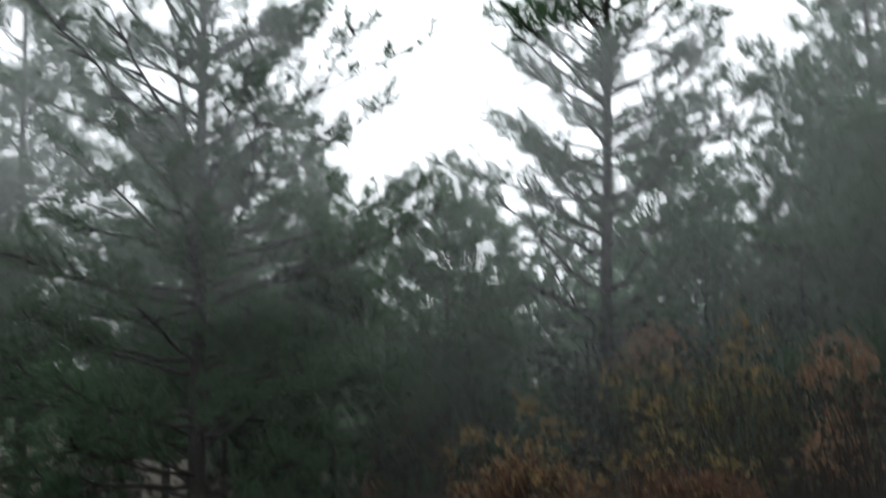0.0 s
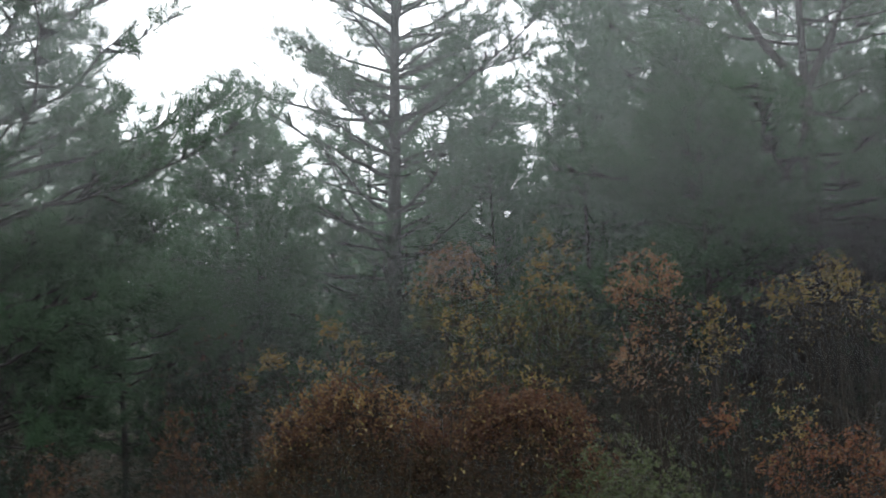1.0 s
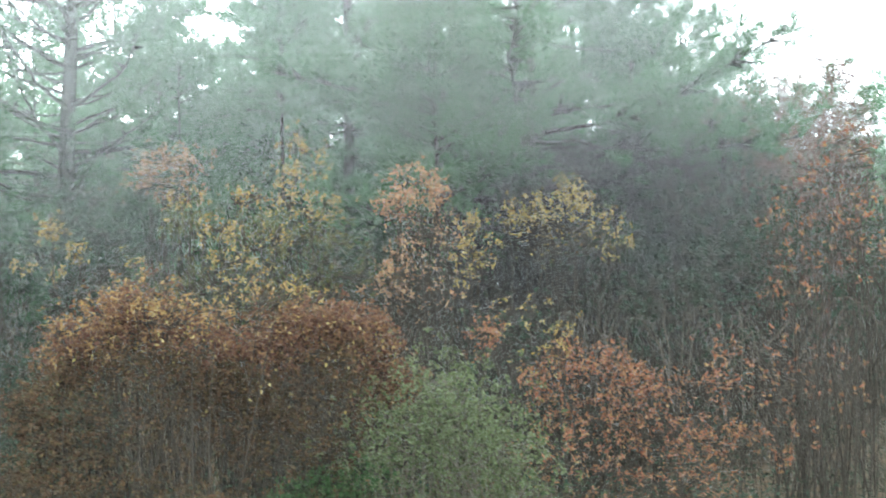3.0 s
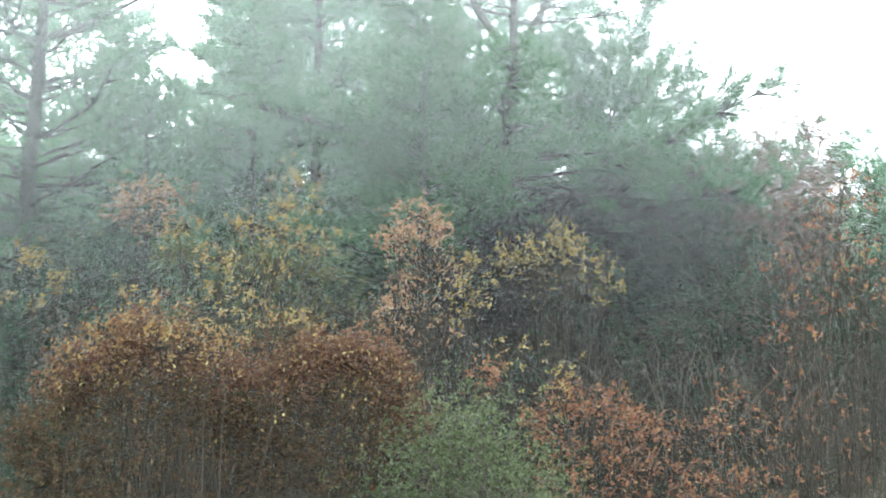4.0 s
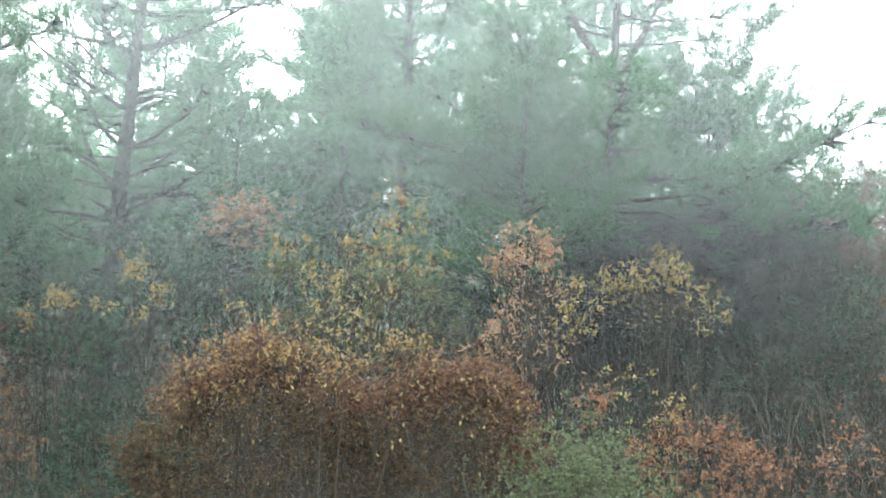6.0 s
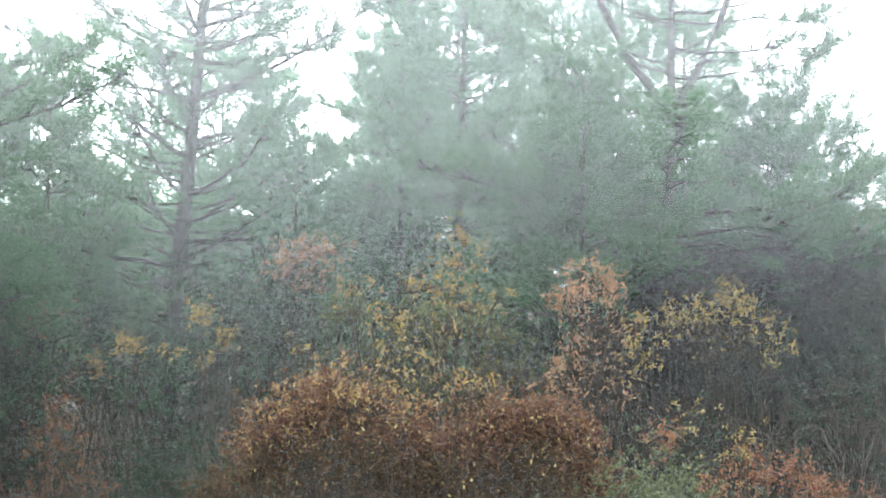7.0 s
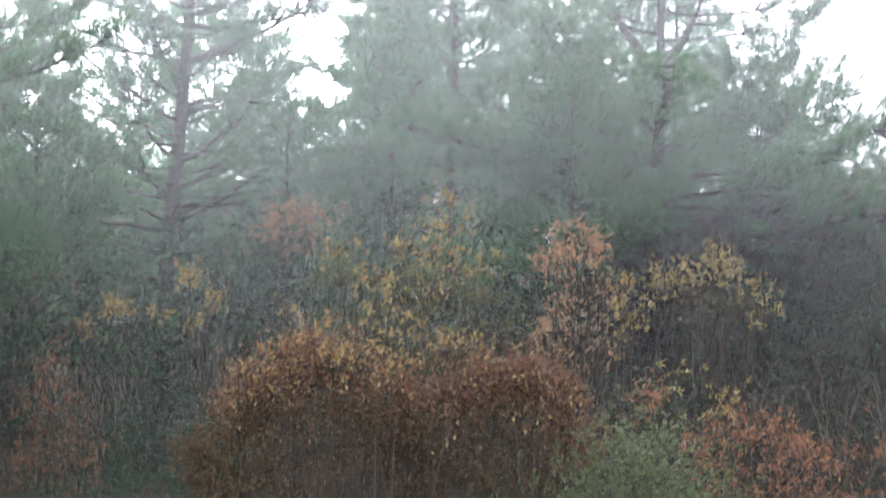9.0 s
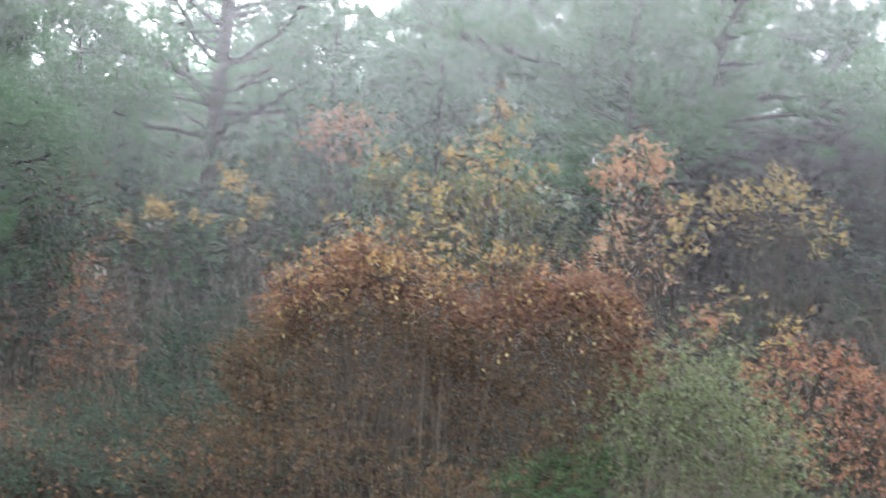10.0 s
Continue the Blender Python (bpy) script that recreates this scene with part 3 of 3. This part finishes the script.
shrub("oak_sapling", "sapling", "slim upright oak sapling with a yellow tip", -0.41, 13.1, [(-0.39, 2.93, 0.08, 0.12), (-0.49, 2.68, 0.11, 0.11), (-0.24, 2.71, 0.1, 0.07), (-0.57, 2.4, 0.21, 0.13), (-0.3, 2.21, 0.25, 0.15, 0.5)], YELLOW, 29, stems=14, n_leaf=1500, leaf=0.036)
shrub("mixed_bush", "bush", "yellow and orange leaf clusters on thin bare stems", -0.95, 11.7, [(-0.73, 2.36, 0.21, 0.11), (-1.05, 2.06, 0.23, 0.14), (-0.95, 1.79, 0.21, 0.12), (-0.7, 1.66, 0.12, 0.08), (-1.38, 2.36, 0.17, 0.09), (-0.51, 2.03, 0.16, 0.14, 0.6), (-1, 1.49, 0.12, 0.07), (0.03, 2.33, 0.08, 0.08), (-1.87, 1.79, 0.1, 0.07), (-0.24, 1.46, 0.22, 0.1)],
      YELLOW, 30, stems=30, n_leaf=1500, leaf=0.036, puff=0.07)
shrub("mixed_bush", "bush", "olive green shrub thinning to bare stems", -0.9, 12.6, [(-1.54, 2.09, 0.29, 0.23), (-0.84, 1.97, 0.41, 0.26), (-0.26, 1.8, 0.47, 0.35, 0.7), (0.09, 1.45, 0.47, 0.35, 0.4), (-1.31, 1.51, 0.47, 0.35, 0.6), (-0.61, 1.21, 0.7, 0.35, 0.5)], OLIVE, 35, stems=44, n_leaf=10000, leaf=0.036, twigs=9)
shrub("oak_bush", "bush", "thin oak with pinkish-brown leaves at its top", 0.9, 11.9, [(0.86, 2.52, 0.23, 0.14), (0.67, 2.31, 0.18, 0.13), (1.11, 2.41, 0.15, 0.11), (0.78, 1.78, 0.19, 0.15, 0.8), (0.53, 1.48, 0.22, 0.14, 0.8), (0.94, 2.03, 0.44, 0.33, 0.18), (0.81, 1.37, 0.55, 0.39, 0.15)], PINK, 31, stems=40, n_leaf=6000, leaf=0.037, twigs=8, puff=0.08)
shrub("oak_sapling", "sapling", "thin oak sapling with orange-yellow leaves", 1.55, 12.6, [(1.47, 2, 0.16, 0.14), (1.57, 1.68, 0.15, 0.18), (1.26, 1.59, 0.12, 0.09), (2.02, 1.21, 0.08, 0.05)], YELLOW, 36, stems=10, n_leaf=800, leaf=0.038)
shrub("oak_bush", "bush", "yellow-leaved scrub oak against dark shade", 2.5, 13.8, [(2.54, 2.43, 0.26, 0.13), (2.15, 2.23, 0.23, 0.14), (2.76, 2.28, 0.21, 0.13), (2.99, 2.09, 0.19, 0.1, 0.7), (1.96, 2.1, 0.13, 0.14), (3.18, 1.78, 0.13, 0.16, 0.5), (2.41, 1.91, 0.58, 0.38, 0.12)], YELLOW, 32, stems=36, n_leaf=3800, leaf=0.039, twigs=8, puff=0.08)
shrub("oak_bush", "bush", "faded red-leaved bush under the pines", -2.52, 15.9, [(-2.47, 3.02, 0.29, 0.13), (-2.83, 2.87, 0.25, 0.13), (-2.17, 2.94, 0.16, 0.1), (-2.61, 2.59, 0.52, 0.26, 0.4)], PINK, 33, stems=24, n_leaf=2200, leaf=0.044)
shrub("oak_sapling", "sapling", "sparse oak sapling with yellow leaf clusters", -3.27, 13.4, [(-3.36, 2.09, 0.15, 0.09), (-3.01, 1.82, 0.11, 0.08), (-4.1, 1.75, 0.17, 0.09), (-4.47, 1.51, 0.09, 0.1), (-3.23, 1.57, 0.07, 0.05), (-3.63, 1.66, 0.06, 0.06)], YELLOW, 34, stems=14, n_leaf=1100, leaf=0.04, puff=0.06)
for i, (x, y, top, w) in enumerate([(-4.6, 14.8, 2.4, 0.8), (-3.3, 15.6, 2.7, 0.9), (-5.6, 13.6, 1.6, 0.8), (-3.2, 12.2, 0.9, 0.8), (-2.5, 11.6, 0.5, 0.6), (-6.4, 15.6, 2.2, 0.9), (0.2, 16.6, 1.9, 1.0), (-1.6, 15.8, 1.9, 0.9), (5.4, 15.8, 2.6, 1.0), (6.9, 14.6, 2.3, 1.0), (-8.6, 10.5, 1.2, 1.0), (-7.2, 9.0, 0.7, 0.9), (-6.0, 10.6, 0.9, 0.8)]):
    shrub("evergreen_shrub", "shrub", "dark blue-green evergreen shrub under the pines", x, y, [(x, top - 0.5, w * 0.7, 0.5), (x, top - 1.2, w, 0.8)], DULL, 40 + i, stems=22, n_leaf=5400, leaf=0.052, wide=0.28,
          group="evergreen undergrowth")
for i, (x, y, top, w) in enumerate([(3.8, 13.4, 1.7, 0.8), (5.2, 13.8, 2.2, 0.9), (4.4, 14.9, 2.8, 0.9), (1.9, 12.9, 1.3, 0.7), (6.4, 15.0, 3.2, 0.9), (3.2, 14.8, 2.2, 0.8)]):
    shrub("bare_shrub", "shrub", "tangle of thin grey bare stems with a few green leaves", x, y, [(x, top - 0.6, w * 0.8, 0.6), (x, top - 1.5, w, 0.8)], DULL, 80 + i, stems=26, n_leaf=2000, leaf=0.05, twigs=10,
          fine=0.011, group="bare thicket")
for i, (x, y, top, w) in enumerate([(5.9, 17.2, 4.2, 0.7), (7.0, 17.8, 4.0, 0.8), (5.3, 17.5, 3.9, 0.6), (6.6, 17.3, 4.5, 0.7), (6.3, 16.2, 3.6, 0.8), (-8.0, 24.0, 4.0, 1.4), (-6.6, 25.5, 4.2, 1.4)]):
    shrub("bare_shrub", "shrub", "leafless reddish twiggy shrub standing against the sky", x, y, [(x, top - 0.6, w, 0.7), (x, top - 1.6, w, 0.8)], DULL, 100 + i, stems=30, n_leaf=0, twigs=14, bark=REDTWIG, fine=0.012,
          group="bare thicket")


# dark stems that deepen the shaded hollow under the forked pine
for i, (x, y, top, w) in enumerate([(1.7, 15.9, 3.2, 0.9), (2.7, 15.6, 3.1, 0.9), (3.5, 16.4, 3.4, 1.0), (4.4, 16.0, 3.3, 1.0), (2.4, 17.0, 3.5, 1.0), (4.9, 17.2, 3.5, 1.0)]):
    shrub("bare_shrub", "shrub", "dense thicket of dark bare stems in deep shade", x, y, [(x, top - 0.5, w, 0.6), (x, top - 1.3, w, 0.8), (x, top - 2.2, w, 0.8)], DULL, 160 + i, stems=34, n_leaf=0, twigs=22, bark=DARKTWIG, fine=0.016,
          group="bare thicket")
hedge = shrub("evergreen_thicket", "shrub", "dense dark evergreen thicket under the pines", 5.6, 18.2, [(5.6, 2.9, 0.8, 0.7), (5.2, 2.0, 1.0, 0.8), (6.1, 1.6, 1.0, 0.9), (5.6, 0.9, 1.2, 0.7)], DULL, 120, stems=40, n_leaf=2700,
              leaf=0.13, wide=0.2, puff=0.16, group="evergreen undergrowth")
for x, y, turn, size in ((7.1, 18.6, 80, 1.0), (8.9, 18.8, 200, 1.0), (4.2, 18.8, 140, 1.0), (6.2, 19.6, 10, 1.0), (2.4, 18.4, 20, 0.85), (0.6, 18.8, 260, 1.0), (-1.4, 18.6, 310, 1.0), (-3.2, 18.2, 170, 0.95), (-5.0, 18.6, 50, 0.9),
                         (8.2, 16.6, 330, 0.85), (10.6, 18.0, 110, 1.0), (-7.4, 17.6, 220, 0.85), (-10.6, 13.6, 290, 0.8), (-8.9, 11.0, 20, 0.7), (-9.9, 12.2, 130, 0.8), (-7.9, 9.9, 240, 0.6), (-7.4, 12.8, 70, 0.8)):
    more = copy_thing(hedge, pose(x, y, float(ground_z(x, y)) - 0.1, 0, 0, turn))
    more.scale = (size, size, size)


# ---- undergrowth and far woods, joined ----
def undergrowth():
    """Low brambles and dead stalks that cover the bank."""
    rng = np.random.default_rng(70)
    n = 3400
    y = rng.uniform(8.5, 27, n)
    x = rng.uniform(-0.62, 0.5, n) * (y + 3) - 0.5
    h = np.interp(y, [8.5, 12, 15, 27], [0.25, 0.6, 1.1, 1.3]) * rng.uniform(0.4, 1.2, n)
    per = 38
    u = rng.uniform(0.1, 1.0, n * per) ** 0.7
    p = np.stack([np.repeat(x, per) + rng.normal(0, 0.2, n * per), np.repeat(y, per) + rng.normal(0, 0.2, n * per), np.repeat(ground_z(x, y), per) + u * np.repeat(h, per)], 1)
    d = np.stack([rng.normal(0, 1, n * per), rng.normal(0, 1, n * per), rng.uniform(-0.2, 0.8, n * per)], 1)
    me = mesh_of("undergrowth", *blades(rng, p, d, 0.055, 0.32, 0.5))
    me.materials.append(DULL)
    tagged(new("undergrowth", me), "dense dark green brambles covering the bank", "undergrowth", kind="stuff")


def far_woods():
    rng = np.random.default_rng(77)
    vs = []
    for k in range(190):
        az = radians(rng.uniform(-64, 42))
        d = rng.uniform(32, 75)
        x, y = d * math.sin(az), d * math.cos(az)
        z = float(ground_z(x, y))
        h = rng.uniform(3.0, 5.5) * (1.25 if az < 0.05 else 0.8)
        n = 120
        u = rng.uniform(0.05, 1, n)
        r = (1 - u) ** 0.6 * rng.uniform(1.8, 3.4) * rng.uniform(0.3, 1, n)
        a = rng.uniform(0, 6.283, n)
        p = np.stack([x + r * np.cos(a), y + r * np.sin(a), z + u * h], 1)
        vs.append(needles(rng, p, unit(np.stack([np.cos(a), np.sin(a), np.full(n, 0.4)], 1)), 4, 0.6, 0.07, 0.8))
    me = mesh_of("far_woods", *join(vs))
    me.materials.append(NEEDLE_HAZED)
    tagged(new("far_woods", me), "misty far conifer woods along the slope behind", "woods", kind="stuff")


def dry_stalks():
    """Withered stalks and grass at the foot of the bank."""
    rng = np.random.default_rng(71)
    n = 16000
    y = rng.uniform(6.8, 10.4, n)
    x = rng.uniform(-0.55, 0.48, n) * y
    p = np.stack([x, y, ground_z(x, y) - 0.02], 1)
    d = np.stack([rng.normal(0, 0.35, n), rng.normal(0, 0.35, n), np.ones(n)], 1)
    me = mesh_of("dry_stalks", *blades(rng, p, d, 0.30, 0.045, 0.12))
    me.materials.append(STRAW)
    tagged(new("dry_stalks", me), "withered brown stalks and grass at the bank's foot", "grass", kind="stuff")


def bare_stems():
    """Thin leafless stems that stand up out of the brambles."""
    rng = np.random.default_rng(72)
    n = 1900
    y = rng.uniform(11.0, 17.5, n)
    x = rng.uniform(-0.14, 0.45, n) * (y + 1)
    h = np.interp(y, [9.6, 12, 14, 17.5], [0.7, 1.5, 2.1, 2.5]) * rng.uniform(0.5, 1.1, n)
    vs = []
    for k in range(n):
        p0 = np.array([x[k], y[k], float(ground_z(x[k], y[k])) - 0.05])
        lean = rng.normal(0, 0.22, 2)
        mid = p0 + [lean[0] * h[k] * 0.35, lean[1] * h[k] * 0.35, h[k] * 0.55]
        end = p0 + [lean[0] * h[k] + rng.normal(0, 0.08), lean[1] * h[k], h[k]]
        vs.append(tube([p0, mid, end], [0.006, 0.0042, 0.0015], 3))
        for m in range(3):
            q = mid + (end - mid) * rng.uniform(-0.3, 0.8)
            e2 = q + np.array([rng.normal(0, 0.22), rng.normal(0, 0.15), rng.uniform(0.08, 0.4)]) * h[k] * 0.5
            vs.append(tube([q, e2], [0.003, 0.001], 3))
    me = mesh_of("bare_stems", *join(vs))
    me.materials.append(TWIG)
    tagged(new("bare_stems", me), "thin leafless grey-brown stems standing among the brambles", "stems", kind="stuff")


undergrowth()
dry_stalks()
bare_stems()
far_woods()


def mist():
    """Stand-in for the haze: level, hair-thin white threads, evenly strewn, denser among the crowns than near the
    ground.
    """
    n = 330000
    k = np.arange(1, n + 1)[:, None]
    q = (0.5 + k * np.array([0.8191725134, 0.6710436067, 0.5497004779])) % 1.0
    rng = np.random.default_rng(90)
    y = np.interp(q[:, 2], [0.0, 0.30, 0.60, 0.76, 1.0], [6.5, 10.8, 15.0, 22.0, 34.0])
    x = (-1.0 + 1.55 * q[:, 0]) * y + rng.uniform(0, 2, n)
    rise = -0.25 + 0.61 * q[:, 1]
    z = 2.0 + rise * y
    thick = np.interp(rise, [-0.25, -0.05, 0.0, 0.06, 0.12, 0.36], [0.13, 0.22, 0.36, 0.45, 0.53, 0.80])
    edge = np.interp(x, [-7.0, -4.5], [0.0, 1.0])          # near threads are thinned, but left full to the west
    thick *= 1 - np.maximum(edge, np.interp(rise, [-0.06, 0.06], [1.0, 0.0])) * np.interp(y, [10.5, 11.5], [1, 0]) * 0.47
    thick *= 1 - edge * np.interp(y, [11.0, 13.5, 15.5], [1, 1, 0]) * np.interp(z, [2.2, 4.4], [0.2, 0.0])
    thick *= 1 - 0.6 * np.interp(x, [0.0, 1.6, 3.6, 4.8], [0, 1, 1, 0]) * np.interp(rise, [-0.11, 0.0, 0.03, 0.11], [0, 1, 1, 0])      # thinned under the forked pine to keep the hollow dark
    m = 90000                                              # added threads before the broad pine imitate the haze's glow towards the sun
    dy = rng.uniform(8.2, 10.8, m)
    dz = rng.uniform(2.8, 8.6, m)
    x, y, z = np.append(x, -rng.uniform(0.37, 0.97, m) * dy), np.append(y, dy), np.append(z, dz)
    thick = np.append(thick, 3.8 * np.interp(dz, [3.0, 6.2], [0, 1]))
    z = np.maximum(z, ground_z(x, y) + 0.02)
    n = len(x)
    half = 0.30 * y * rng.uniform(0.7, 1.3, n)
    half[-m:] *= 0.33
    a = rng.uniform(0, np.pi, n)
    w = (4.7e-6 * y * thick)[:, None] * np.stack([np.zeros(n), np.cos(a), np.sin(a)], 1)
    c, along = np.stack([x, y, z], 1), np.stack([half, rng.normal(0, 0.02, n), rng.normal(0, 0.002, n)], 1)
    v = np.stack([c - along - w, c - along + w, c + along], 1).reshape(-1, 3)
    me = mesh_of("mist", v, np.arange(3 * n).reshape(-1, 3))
    me.materials.append(HAZE_THREADS)
    tagged(new("mist", me), "hair-thin white threads standing in for the haze among the pines", "mist", kind="stuff")


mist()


# ---- single leaves on the nearest oaks ----
def single_leaves(bush, clumps, material, count, seed):
    rng = np.random.default_rng(seed)
    kinds = []
    for k in range(5):
        me = mesh_of("leaf", *leaves(rng, np.zeros((1, 3)), np.array([[1.0, 0, 0]]), 0.034, 0.5, 0.05))
        me.materials.append(material)
        kinds.append(me)
    for k in range(count):
        c = clumps[rng.integers(len(clumps))]
        out = unit(rng.normal(0, 1, 3) + [0, -0.6, 0.5])
        p = np.array([c[0], bush.location.y, c[1]]) + out * [c[2], c[2] * 0.9, c[3]] * rng.uniform(0.9, 1.15)
        ob = new("leaf", kinds[k % 5])
        ob.parent = bush
        ob.location = Vector(p) - bush.location
        ob.rotation_euler = rng.uniform(-3.1, 3.1, 3)


single_leaves(bush_a, [(-1.22, 1.44, 0.29, 0.19), (-1.69, 1.13, 0.29, 0.21), (-0.88, 1.26, 0.29, 0.17), (-1.28, 0.8, 0.64, 0.34)], YELLOWING_LEAF, 200, 130)
single_leaves(bush_b, [(-0.11, 1.2, 0.26, 0.18), (0.33, 1.24, 0.31, 0.19), (0.6, 1.14, 0.19, 0.17), (0.15, 0.81, 0.6, 0.31)], YELLOWING_LEAF, 160, 131)
single_leaves(bush_c, [(2.35, 0.67, 0.29, 0.24), (2.06, 0.48, 0.24, 0.19), (2.81, 0.72, 0.24, 0.16), (3.02, 0.43, 0.35, 0.27)], RUST_LEAF, 110, 132)


# ---- long bare canes arching out of the thicket ----
def bramble(x, y, seed, count):
    rng = np.random.default_rng(seed)
    z0 = float(ground_z(x, y)) - 0.05
    plant = tagged(new("bramble"), "long pale bare canes arching from the thicket", "bramble", group="bare thicket")
    plant.location = (x, y, z0)
    t = np.linspace(0, 1, 12)
    for k in range(count):
        az, ln, top = rng.uniform(0, 6.283), rng.uniform(0.6, 1.7), rng.uniform(0.9, 2.0)
        p = np.stack([math.sin(az) * ln * t + rng.normal(0, 0.12), math.cos(az) * 0.5 * ln * t + rng.normal(0, 0.12), top * np.sin(t * rng.uniform(1.6, 2.5))], 1)
        p[1:] += rng.normal(0, 0.015, (11, 3))
        part("cane", mesh_of("cane", *tube(p, 0.0065 * (1 - 0.8 * t), 5)), PALETWIG, plant)


bramble(3.6, 12.6, 140, 12)
bramble(4.7, 13.0, 141, 12)
bramble(2.8, 13.2, 142, 9)
bramble(0.6, 11.2, 143, 7)
bramble(5.2, 13.4, 144, 12)
bramble(4.2, 12.2, 145, 9)
